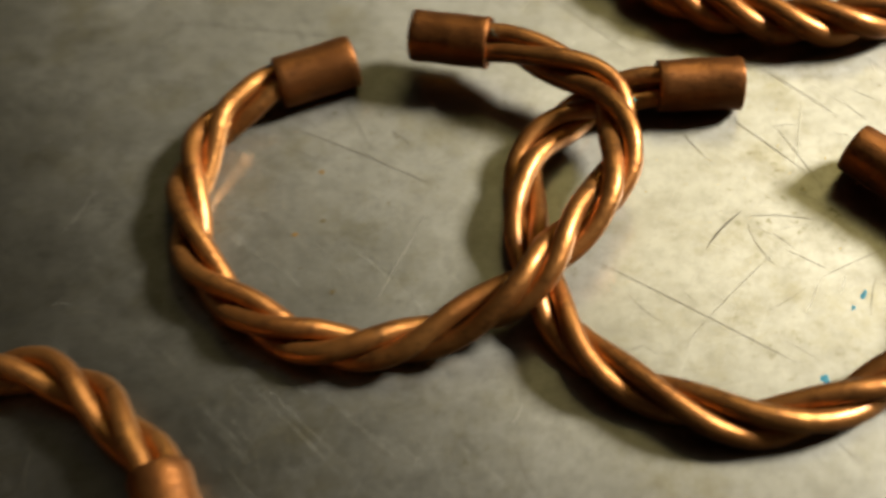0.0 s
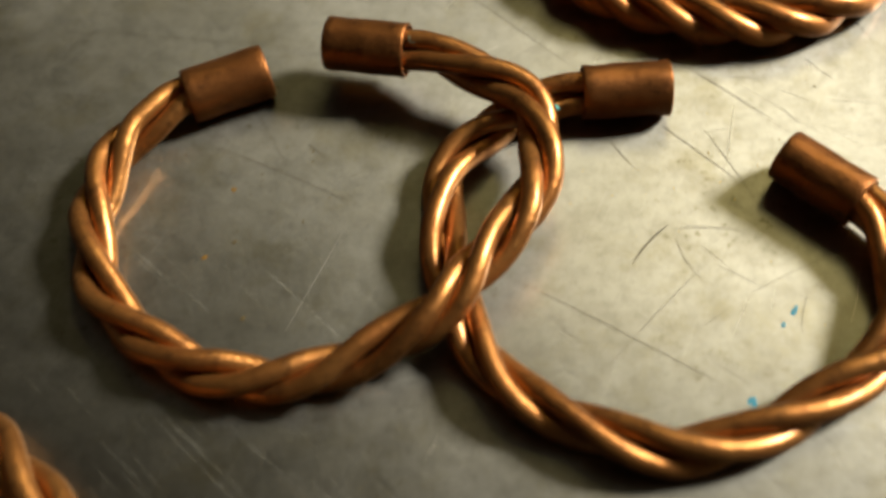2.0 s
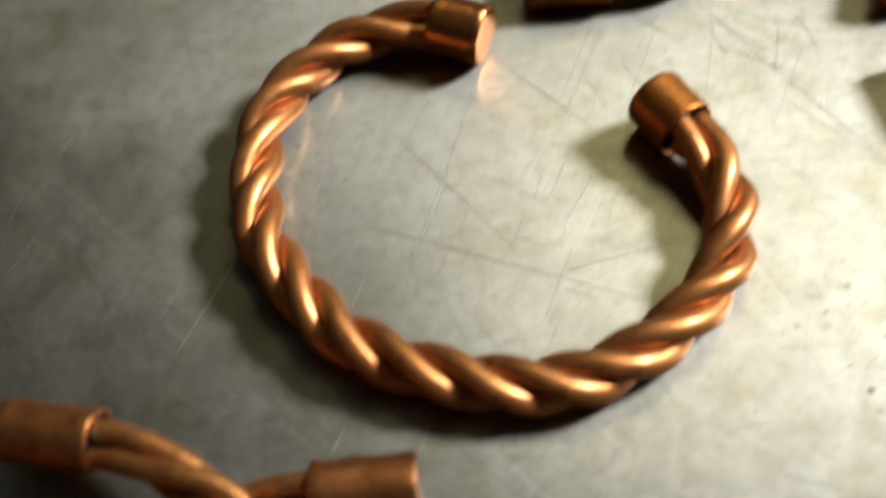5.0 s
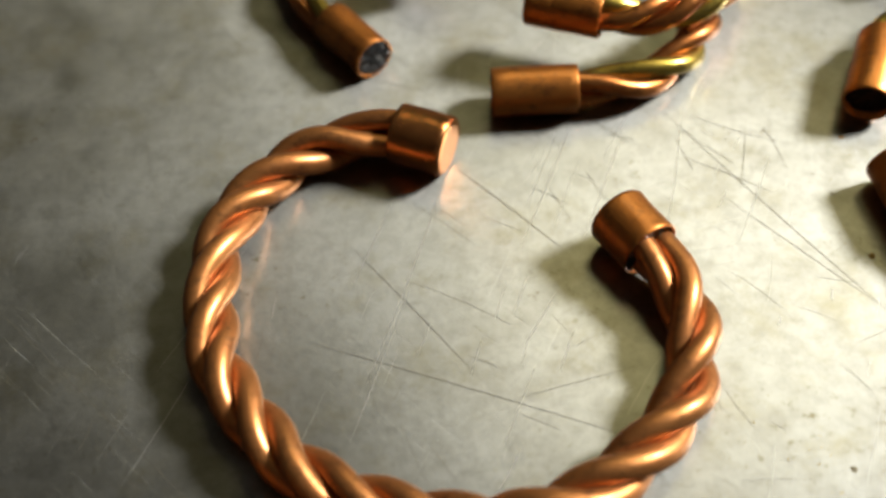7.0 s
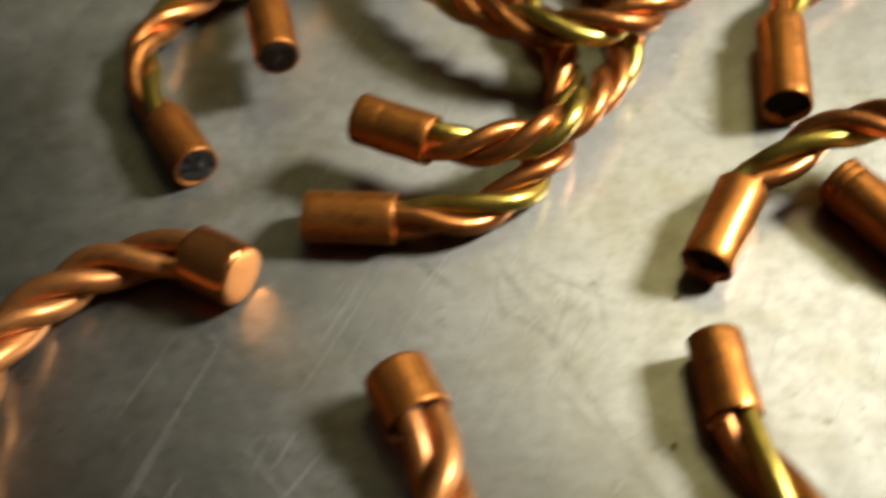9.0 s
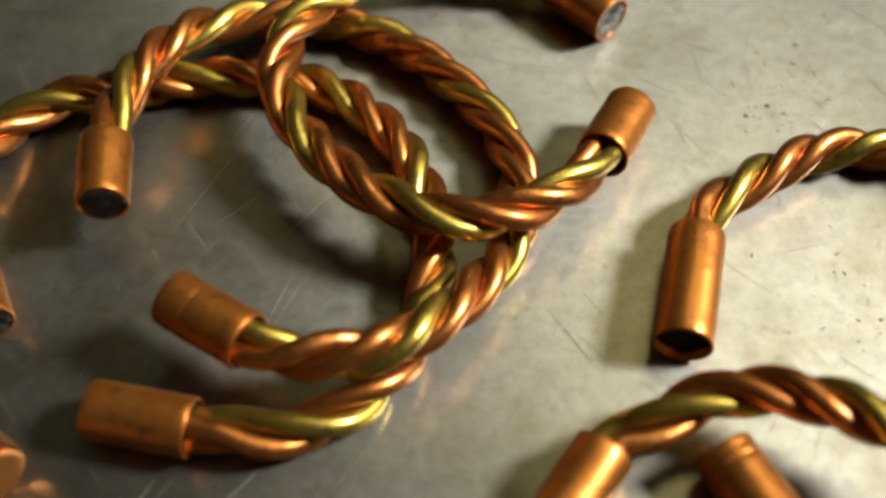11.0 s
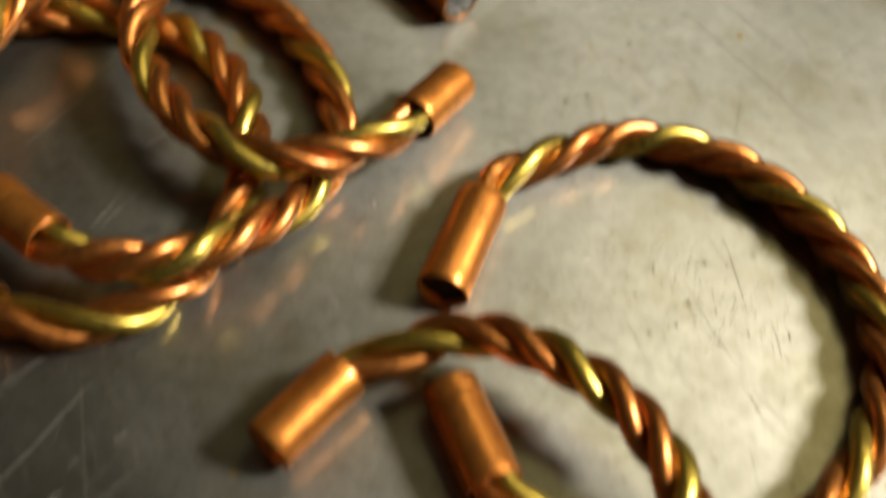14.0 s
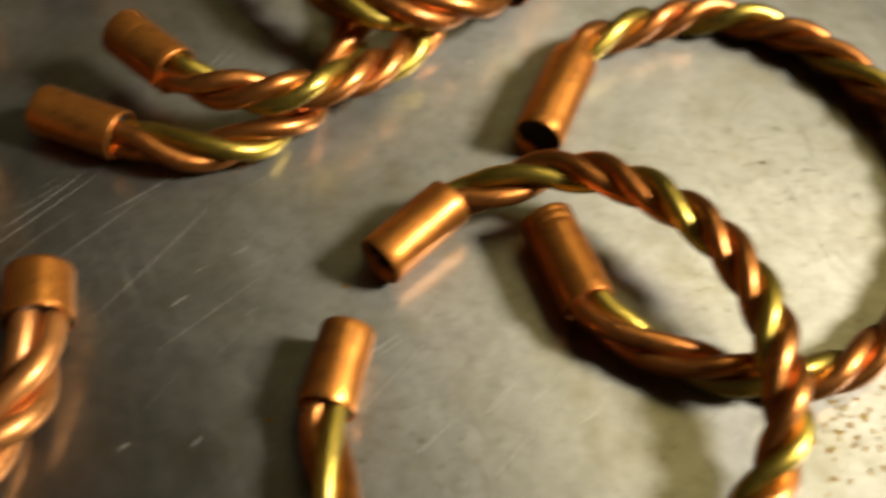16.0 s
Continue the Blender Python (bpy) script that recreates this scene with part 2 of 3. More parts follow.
def end_cap(parent, outer, inner, radius, mat, fill, dent, seed, squash=1.0, grooves=()):
    """A short length of copper tube over the wire ends, filled at its outer end."""
    outer, inner = np.array(outer, float), np.array(inner, float)
    axis = inner - outer
    n = np.linalg.norm(axis)
    wall, e = 0.38, 0.36 if mat is CAP_OLD else 0.22
    r = radius
    steps = [n * u for u in (0.12, 0.25, 0.4, 0.5, 0.62, 0.75, 0.88)]
    prof = [(0.0, r - wall), (0.0, r - e), (e * 0.3, r - e * 0.3), (e, r)] + [(s, r) for s in steps]
    for g in grooves:
        prof += [(n * g - 0.18, r), (n * g - 0.05, r - 0.05), (n * g + 0.05, r - 0.05), (n * g + 0.18, r)]
    prof = prof[:4] + sorted(prof[4:])
    prof += [(n - e, r), (n - e * 0.3, r - e * 0.3), (n, r - e), (n, r - wall), (n * 0.5, r - wall)]
    if fill == "copper":
        prof = [(0.0, 0.6), (0.0, r - 1.6), (0.0, r - 0.8), (0.1, r - 0.45), (0.35, r - 0.15), (0.8, r)] + prof[4:] + [(1.2, r - wall), (1.2, 0.6)]
    cap = part("end_cap", lathe(outer, axis, prof, 40, dent, squash, seed, fill != "copper"), mat, parent)
    if fill != "copper":
        # where the end is hollow, a near-black plug stands for the shade inside
        deep = 0.2 if fill == "solder" else 1.2
        prof = [(deep + 2.0, r - wall), (deep + 0.1, r - wall), (deep - 0.1, (r - wall) * 0.8), (deep + 0.35, (r - wall) * 0.5), (deep + 0.1, (r - wall) * 0.2)]
        part("solder_plug", lathe(outer, axis, prof, 28, 0.0, squash, seed + 3, False, 0.7), SOLDER if fill == "solder" else SHADE_SOOT, cap, "grey solder filling" if fill == "solder" else "dark plug, shade of an open end put in colour")
    rise = 1.3 if fill == "copper" else 0.8
    part("inner_solder", lathe(outer, axis, [(n - 1.6 + rise, r - wall), (n - 1.3 + rise, r * 0.5), (n - 1.7 + rise, r * 0.15), (n - 3.5, r * 0.3)], 24, 0.0, squash, seed + 9, False, 0.8), SOLDER if fill == "copper" else SHADE_SOOT, cap, "dark solder round the wires")
    return cap


def bracelet(label, bends, strands, wire, pitch, start, hand, caps, loose=0.0, spread=1.0, seed=0, group="", slack=(6.0, 6.0)):
    """Twisted open bracelet. bends run from cap end to cap end; strands are materials; pitch and start are along the line;
    hand is +1 or -1; slack is how far from each cap the twist stays loose; caps are two (radius, material, filling, dent)."""
    thing = tagged(new("twisted_bracelet"), label, "bracelet", group)
    at, line = spline(bends)
    lo, hi = np.linalg.norm(np.subtract(bends[0], bends[1])), np.linalg.norm(np.subtract(bends[-1], bends[-2]))
    length = at[-1]
    keep = (at > lo * 0.35) & (at < length - hi * 0.35)
    at, line = at[keep], line[keep]
    _, side, up = frames(line)
    count = len(strands)
    ring = wire / math.sin(math.pi / count) * 0.985 if count > 2 else wire
    # the twist stops just before each cap, where the wires run straight in
    rate = 1 - 0.7 * np.exp(-np.clip(at - lo, 0, None) / slack[0]) - 0.7 * np.exp(-np.clip(length - hi - at, 0, None) / slack[1])
    rate *= (at > lo - 1.0) & (at < length - hi + 1.0)
    turned = np.cumsum(rate) * 0.4
    turned += start - np.interp(start, at, turned)
    for k, mat in enumerate(strands):
        drift = np.array([noise.noise(Vector((s * 0.045, k * 9.1, seed * 3.3))) for s in at])
        open_up = 1 + loose * (0.5 + 0.9 * np.array([noise.noise(Vector((s * 0.06, seed * 5.7, k * 4.0))) for s in at]))
        ang = hand * 2 * math.pi * (turned - start) / pitch + 2 * math.pi * k / count + math.pi / 2 + drift * (0.35 + loose)
        path = line + (side * np.cos(ang)[:, None] + up * np.sin(ang)[:, None]) * (ring * spread * open_up)[:, None]
        path[:, 2] = np.maximum(path[:, 2], wire + 0.05)
        part("wire_strand", tube(path, wire, 14, 0.09 if mat is COPPER_OLD else 0.05, seed * 10 + k), mat, thing, "brass strand" if mat is BRASS else "copper strand")
    for (radius, mat, fill, dent, *cuts), outer, inner, j in ((caps[0], bends[0], bends[1], 0), (caps[1], bends[-1], bends[-2], 1)):
        end_cap(thing, outer, inner, radius, mat, fill, dent, seed * 2 + j, 1.0, cuts)
    # put the empty at the base of the ring without moving the parts
    base = Vector((*(line[:, :2].mean(0) * 0.001), 0))
    thing.location = base
    for child in thing.children:
        child.matrix_parent_inverse = Matrix.Translation(-base)
    return thing


# ---------------------------------------------------------------- the room and the table
top = part("tabletop", box((-0.62, -0.48, -0.03), (0.78, 0.72, 0.0)), STEEL, None, "scratched grey steel worktop with stains and rust specks", False)
tagged(top, category="tabletop", kind="structure")
for name, lo, hi, mat in (
    ("table_base", (-0.56, -0.42, -0.87), (0.72, 0.66, -0.032), CONCRETE),
    ("floor", (-2.6, -2.4, -0.95), (2.8, 2.8, -0.87), CONCRETE),
    ("ceiling", (-2.6, -2.4, 1.75), (2.8, 2.8, 1.83), PLASTER),
    ("wall_north", (-2.6, 2.8, -0.95), (2.8, 2.9, 1.83), PLASTER),
    ("wall_south", (-2.6, -2.5, -0.95), (2.8, -2.4, 1.83), PLASTER),
    ("wall_east", (2.8, -2.5, -0.95), (2.9, 2.9, 1.83), PLASTER),
    ("wall_west", (-2.7, -2.5, -0.95), (-2.6, 2.9, 1.83), PLASTER),
):
    tagged(part(name, box(lo, hi), mat, None, "plain matt " + name.split("_")[0] + " of the workshop", False), category=name.split("_")[0], kind="structure")

# ---------------------------------------------------------------- the bracelets
C3 = [COPPER_SATIN, COPPER_SATIN, COPPER_SATIN]
O3 = [COPPER_OLD, COPPER_OLD, COPPER_OLD]
BCC = [BRASS, COPPER, COPPER]

bracelet("loosely twisted aged copper bracelet overlapping its neighbour", [
    (-20.8, 120.1, 4.1), (-32.6, 115.8, 4.1), (-36.7, 112.5, 4.0), (-41.1, 108.6, 3.5), (-44.0, 100.5, 2.9), (-43.8, 91.6, 2.9), (-41.3, 83.6, 2.9),
    (-35.9, 77.5, 2.9), (-27.8, 71.6, 2.9), (-19.1, 69.5, 2.9), (-11.0, 69.9, 3.4), (-2.9, 72.6, 5.2), (4.6, 76.1, 7.6), (11.1, 83.8, 8.2), (16.9, 91.6, 8.2),
    (19.0, 100.2, 8.2), (17.3, 108.6, 8.3), (11.5, 113.5, 8.2), (5.0, 117.6, 8.0), (0.6, 119.5, 7.5), (-11.3, 122.2, 7.0)],
    O3, 1.52, 34.0, 20.0, 1, ((4.05, CAP_OLD, "solder", 0.05), (4.0, CAP_OLD, "solder", 0.05)), 0.12, 1.0, 1, "bracelets on the table")
bracelet("aged brown copper bracelet lying under another one", [
    (38.3, 112.7, 4.1), (25.6, 112.6, 4.1), (20.9, 111.9, 3.6), (16.2, 110.3, 3.0), (11.1, 107.1, 2.9), (6.3, 101.1, 2.9), (4.9, 94.3, 2.9), (4.9, 87.6, 2.9),
    (6.2, 80.3, 2.9), (8.0, 74.6, 2.9), (12.2, 67.5, 2.9), (18.1, 63.1, 2.9), (24.7, 59.8, 2.9), (31.3, 57.7, 2.9), (38.9, 58.5, 2.9), (47.0, 61.5, 2.9),
    (54.0, 65.4, 3.0), (59.9, 69.6, 3.2), (63.3, 77.2, 3.5), (63.5, 84.2, 4.0), (61.0, 90.8, 4.4), (52.2, 99.6, 4.4)],
    O3, 1.5, 39.0, 12.0, -1, ((4.0, CAP_OLD, "solder", 0.1), (3.75, CAP_OLD, "solder", 0.05)), 0.14, 1.0, 2, "bracelets on the table")


def crust(name, owner, place, size, mat, label):
    """A tiny rough lump stuck to a bracelet; place and size in millimetres."""
    bm = bmesh.new()
    bmesh.ops.create_icosphere(bm, subdivisions=2, radius=1.0)
    for v in bm.verts:
        v.co *= 1 + 0.5 * noise.noise(v.co * 1.4 + Vector(place))
        v.co = (Vector(place) + Vector(a * b for a, b in zip(v.co, size))) * 0.001
    lump = part(name, bm, mat, owner, label)
    lump.matrix_parent_inverse = Matrix.Translation(-owner.location)


over, under = scene.objects["twisted_bracelet"], scene.objects["twisted_bracelet.001"]
crust("verdigris", under, (21.5, 109.5, 4.7), (0.55, 0.55, 0.55), VERDIGRIS, "tiny turquoise verdigris crust")
crust("solder_crust", over, (1.3, 119.6, 9.6), (0.9, 1.3, 1.0), FLUX, "pale flux residue at the tube's mouth")
crust("solder_crust", over, (2.4, 120.3, 8.6), (0.8, 0.7, 0.7), FLUX, "pale flux residue at the tube's mouth")
crust("solder_crust", under, (24.7, 113.4, 6.0), (0.8, 0.9, 0.7), FLUX, "pale flux residue at the tube's mouth")

bracelet("copper bracelet with a tube end, lying apart at the edge", [
    (-37.0, 39.5, 4.1), (-42.2, 52.0, 4.1), (-45.3, 55.6, 3.9), (-49.1, 59.6, 3.6), (-54.6, 64.4, 3.3), (-60.5, 67.0, 3.2), (-66.5, 67.2, 3.2), (-76.0, 64.5, 3.2), (-85.0, 57.5, 3.2),
    (-90.5, 47.0, 3.2), (-90.0, 34.0, 3.2), (-83.0, 23.0, 3.2), (-71.0, 16.5, 3.4), (-60.0, 15.5, 4.0), (-47.5, 19.5, 4.1)],
    O3, 1.6, 32.0, 20.0, -1, ((4.05, CAP_OLD, "solder", 0.05), (4.05, CAP_OLD, "solder", 0.05)), 0.08, 1.0, 3, "bracelets on the table")
bracelet("thick tightly twisted bright copper bracelet with polished ends", [
    (51.3, 184.0, 4.9), (43.6, 187.6, 4.9), (38.5, 187.6, 4.5), (31.6, 186.4, 4.0), (24.9, 181.9, 3.8), (19.7, 175.3, 3.8), (17.2, 167.8, 3.8), (16.8, 159.1, 3.8), (18.2, 149.9, 3.8),
    (23.1, 141.4, 3.8), (28.9, 134.2, 3.8), (35.5, 129.7, 3.8), (42.4, 126.9, 3.8), (49.3, 125.1, 3.8), (56.3, 124.8, 3.8), (63.0, 126.5, 3.8), (69.7, 130.2, 3.8), (76.3, 136.1, 3.8),
    (80.6, 142.6, 3.8), (82.0, 149.3, 4.0), (81.2, 156.4, 4.4), (78.2, 162.6, 4.9), (74.2, 169.6, 4.9)],
    C3, 1.82, 26.5, 20.0, -1, ((4.7, CAP_BRIGHT, "copper", 0.02), (4.6, CAP, "copper", 0.03)), 0.0, 1.0, 4, "bracelets on the table")
bracelet("copper and brass twisted bracelet resting on one below", [
    (51.0, 222.6, 9.5), (47.5, 233.4, 9.8), (46.9, 240.6, 10.0), (47.4, 246.4, 10.0), (48.8, 252.9, 9.4), (51.5, 259.6, 7.6), (56.1, 265.3, 5.0), (62.1, 268.3, 3.8), (68.4, 269.0, 3.4), (75.9, 267.9, 3.4),
    (84.1, 264.5, 3.4), (92.7, 258.4, 3.4), (99.4, 251.8, 3.4), (104.0, 244.1, 3.4), (105.9, 236.5, 3.4), (105.3, 228.1, 3.8), (102.5, 220.1, 5.8), (98.8, 213.2, 8.2), (94.9, 208.4, 9.5),
    (90.3, 205.7, 10.0), (83.9, 204.2, 10.0), (79.8, 204.0, 10.0), (77.0, 205.0, 9.9), (65.6, 209.6, 9.8)],
    BCC, 1.5, 23.8, 45.0, 1, ((3.65, CAP, "solder", 0.03), (3.85, CAP, "solder", 0.03, 0.36)), 0.03, 1.0, 5, "bracelets on the table", (6.0, 1.5))
bracelet("copper and brass twisted bracelet pinned under two others", [
    (40.1, 204.9, 3.8), (33.0, 214.4, 3.8), (27.4, 223.0, 3.8), (25.7, 230.7, 3.5), (27.3, 237.4, 3.4), (30.4, 242.2, 3.4), (35.6, 246.6, 3.4), (43.7, 249.4, 3.4), (51.5, 252.6, 3.4),
    (58.1, 254.3, 3.4), (64.1, 254.9, 3.4), (71.2, 254.8, 3.4), (77.1, 252.7, 3.4), (83.5, 248.4, 3.4), (89.1, 242.2, 3.4), (92.8, 235.7, 3.4), (95.5, 227.9, 3.4), (96.2, 221.5, 3.4), (95.9, 215.4, 3.4),
    (94.6, 209.5, 3.4), (92.3, 204.7, 3.4), (89.8, 201.6, 3.4), (86.6, 198.8, 3.4), (81.3, 196.2, 3.6), (75.8, 195.7, 4.0), (72.0, 195.3, 3.9), (58.5, 195.6, 3.9)],
    BCC, 1.5, 22.7, 43.5, -1, ((3.65, CAP, "solder", 0.03), (3.85, CAP, "solder", 0.03)), 0.03, 1.0, 6, "bracelets on the table", (12.0, 10.5))
bracelet("copper and brass twisted bracelet lying on top of two others", [
    (114.6, 275.6, 4.2), (105.1, 282.5, 4.4), (101.5, 283.3, 5.0), (94.7, 283.2, 6.0), (86.1, 282.0, 7.4), (78.8, 278.0, 8.8), (73.7, 271.8, 9.8), (69.9, 265.2, 10.2), (67.5, 257.8, 10.2), (67.7, 250.2, 9.8),
    (71.0, 243.6, 9.4), (77.1, 237.0, 9.4), (84.3, 231.8, 9.7), (91.7, 228.5, 10.2), (98.6, 227.7, 10.5), (105.3, 229.9, 10.3), (110.0, 233.9, 9.2), (113.8, 239.6, 7.7), (116.1, 245.1, 6.5), (119.3, 256.7, 4.6)],
    BCC, 1.5, 23.7, 34.0, -1, ((3.8, CAP, "solder", 0.03), (3.85, CAP, "sooty", 0.03)), 0.03, 1.0, 7, "bracelets on the table")
bracelet("large copper and brass twisted bracelet lying flat", [
    (129.6, 217.5, 3.9), (130.3, 235.3, 3.9), (131.8, 239.9, 4.2), (135.5, 244.3, 3.9), (141.2, 249.9, 3.5), (147.1, 253.9, 3.4), (154.8, 255.7, 3.4), (163.1, 255.0, 3.4), (173.0, 250.6, 3.4), (181.1, 243.9, 3.4),
    (186.3, 236.9, 3.4), (189.1, 229.6, 3.4), (190.2, 222.2, 3.4), (189.1, 213.3, 3.4), (185.7, 204.2, 3.4), (181.2, 197.1, 3.4), (175.9, 192.0, 3.4), (169.5, 189.4, 3.4), (162.0, 188.2, 3.4), (155.9, 188.2, 3.6),
    (149.5, 189.4, 4.0), (144.7, 191.7, 3.9), (135.1, 203.5, 3.9)],
    BCC, 1.5, 22.5, 28.0, 1, ((3.9, CAP, "sooty", 0.03), (3.85, CAP, "solder", 0.03, 0.08, 0.17)), 0.03, 1.0, 8, "bracelets on the table", (6.0, 16.0))
bracelet("copper and brass twisted bracelet propped on its neighbour", [
    (115.6, 188.0, 3.8), (121.4, 201.0, 4.5), (125.8, 203.6, 5.6), (133.5, 208.9, 8.0), (141.8, 209.3, 10.0), (149.6, 207.5, 11.0), (156.6, 204.5, 11.2), (162.2, 200.0, 11.0), (166.8, 194.3, 10.6), (169.6, 188.0, 10.5),
    (171.7, 182.2, 10.0), (172.3, 177.6, 8.5), (171.6, 172.6, 7.0), (169.2, 166.6, 5.5), (164.2, 159.1, 4.2), (155.7, 152.1, 3.6), (144.7, 148.1, 3.4), (133.7, 148.1, 3.4), (126.2, 151.1, 3.5),
    (121.9, 156.1, 3.9), (117.6, 164.6, 3.8), (115.8, 176.4, 3.8)],
    BCC, 1.5, 20.6, 24.0, -1, ((3.8, CAP, "sooty", 0.03), (3.75, CAP, "solder", 0.03)), 0.03, 1.0, 9, "bracelets on the table", (9.0, 18.0))

# ---------------------------------------------------------------- marks on the table
LIFT = 0.00004


def scratch(a, b, width, mat, bend=0.0):
    a, b = Vector((*a, 0)), Vector((*b, 0))
    d = (b - a).normalized()
    n = Vector((-d.y, d.x, 0))
    bm = bmesh.new()
    rows = []
    for i in range(9):
        u = i / 8
        w = width * 0.5 * min(1, 4 * u * (1 - u) + 0.15)
        c = a.lerp(b, u) + n * bend * 4 * u * (1 - u)
        rows.append([bm.verts.new((*((c + n * s * w) * 0.001).xy, LIFT)) for s in (-1, 1)])
    for p, q in zip(rows, rows[1:]):
        bm.faces.new((p[0], q[0], q[1], p[1]))
    bmesh.ops.recalc_face_normals(bm, faces=bm.faces)
    part("scratch", bm, mat, top)


for a, b, w, bend in (((-30.0, 110.0), (-9.0, 98.5), 0.13, 0.3), ((30.2, 85.6), (36.0, 91.8), 0.3, 0.4), ((36.0, 110.0), (46.0, 99.0), 0.14, 0.1), ((13.0, 85.0), (40.0, 67.0), 0.1, 0.2),
                      ((42.0, 120.0), (53.0, 109.0), 0.12, 0.1), ((25.0, 70.0), (41.0, 86.0), 0.08, 0.3), ((43.0, 108.0), (49.0, 93.0), 0.09, 0.2), ((37.0, 91.0), (46.0, 90.0), 0.12, 0.4), ((29.0, 107.0), (32.0, 102.0), 0.12, 0.0),
                      ((-24.0, 117.0), (-18.0, 105.0), 0.09, 0.3), ((-15.0, 109.0), (-12.0, 106.0), 0.14, 0.1), ((29.3, 154.4), (71.6, 137.0), 0.11, 0.2), ((57.5, 143.3), (75.4, 147.2), 0.09, 0.1),
                      ((51.5, 184.5), (67.7, 166.0), 0.12, 0.2), ((73.0, 193.0), (80.0, 186.0), 0.11, 0.0), ((83.0, 197.0), (110.0, 153.0), 0.09, -0.3), ((91.5, 175.0), (109.5, 153.8), 0.07, 0.0), ((86.0, 188.0), (88.0, 180.0), 0.08, 0.2), ((98.0, 190.0), (94.0, 175.0), 0.08, 0.2),
                      ((100.0, 189.0), (102.0, 180.0), 0.08, 0.3), ((87.0, 183.0), (99.0, 175.0), 0.08, 0.2), ((62.0, 180.0), (69.0, 175.0), 0.08, 0.1), ((90.0, 186.0), (95.0, 180.0), 0.08, 0.2), 
                      ((-30.2, 178.2), (28.7, 117.2), 0.11, 0.5), ((34.7, 171.6), (53.0, 147.0), 0.08, 0.2), ((112, 222.3), (118.5, 215.2), 0.11, 0.1), ((8, 118), (40, 138), 0.08, 0.4),
                      ((150, 291), (178, 268), 0.13, 0.3), ((164, 273), (164.3, 264), 0.12, 0.2), ((155, 273), (159, 268), 0.1, 0.1), ((156, 296), (176, 281), 0.1, 0.0), ((-60, 135), (-18, 128), 0.09, 0.5)):
    scratch(a, b, w, SCRATCH_DARK, bend)
for a, b, w, bend in (((-16.7, 77.6), (-9.4, 93.0), 0.14, 0.0), ((44.5, 162.8), (35.7, 138.5), 0.16, 0.1), ((61.0, 148.6), (55.5, 136.4), 0.12, 0.1), ((49.0, 178.0), (38.0, 147.0), 0.16, 0.2), ((42.0, 178.0), (36.0, 163.0), 0.12, 0.1),
                      ((65.0, 160.0), (60.0, 152.0), 0.2, 0.1), ((61.3, 163.0), (58.8, 157.0), 0.2, 0.0), ((67.0, 154.0), (64.0, 147.0), 0.16, 0.0), ((47.0, 156.0), (45.0, 151.0), 0.16, 0.0), ((54.0, 153.0), (52.0, 147.0), 0.14, 0.0), ((58.0, 162.0), (56.0, 156.0), 0.14, 0.0),
                      ((68.2, 190.0), (62.2, 175.5), 0.2, 0.2), ((82.0, 196.3), (74.7, 183.9), 0.18, 0.1), ((70.5, 191.0), (60.6, 168.1), 0.16, 0.2), ((79.0, 190.0), (70.0, 169.0), 0.12, 0.1), ((76.4, 221.4), (75.2, 214.0), 0.2, 0.0), ((78.0, 221.0), (76.4, 214.0), 0.14, 0.0),
                      ((92.2, 176.0), (90.6, 173.0), 0.26, 0.0), ((88.5, 193.0), (81.6, 167.3), 0.14, 0.3), ((138.3, 179.0), (136.2, 173.0), 0.28, 0.1), ((144.0, 183.0), (141.0, 176.5), 0.2, 0.1), ((145.2, 179.5), (139.8, 165.0), 0.18, 0.2), ((132.4, 170.2), (130.0, 165.0), 0.2, 0.0),
                      ((121.3, 180.3), (118.8, 176.0), 0.24, 0.0), ((122.4, 180.0), (120.2, 176.4), 0.16, 0.0), ((103.4, 157.3), (102.8, 155.6), 0.3, 0.0), ((95.3, 153.4), (94.6, 152.0), 0.3, 0.0), ((149.4, 180.4), (148.2, 177.0), 0.18, 0.0), ((96.2, 186.2), (95.0, 184.0), 0.18, 0.0),
                      ((153.5, 180), (155, 177.6), 0.3, 0.0), ((113.5, 233), (114.4, 232.2), 0.5, 0.0), ((100, 182), (92, 166), 0.12, 0.1), ((125, 180), (121, 168), 0.12, 0.1), ((14, 150), (6, 134), 0.14, 0.1), ((48, 112), (45, 100), 0.12, 0.0)):
    scratch(a, b, w * 0.6, SCRATCH_GLINT, bend)


def spot(name, x, y, size, mat, seed, long=1.0, turn=0.0, label=""):
    """A small dried fleck with an uneven rim, slightly domed."""
    rng = random.Random(seed)
    bm = bmesh.new()
    mid = bm.verts.new((x * 0.001, y * 0.001, LIFT + size * 0.00004))
    rim = []
    for k in range(14):
        a = 2 * math.pi * k / 14
        r = size * 0.5 * rng.uniform(0.7, 1.15)
        u, v = r * math.cos(a) * long, r * math.sin(a)
        rim.append(bm.verts.new(((x + u * math.cos(turn) - v * math.sin(turn)) * 0.001, (y + u * math.sin(turn) + v * math.cos(turn)) * 0.001, 0.00001)))
    for k in range(14):
        bm.faces.new((mid, rim[k], rim[(k + 1) % 14]))
    bmesh.ops.recalc_face_normals(bm, faces=bm.faces)
    return part(name, bm, mat, top, label)


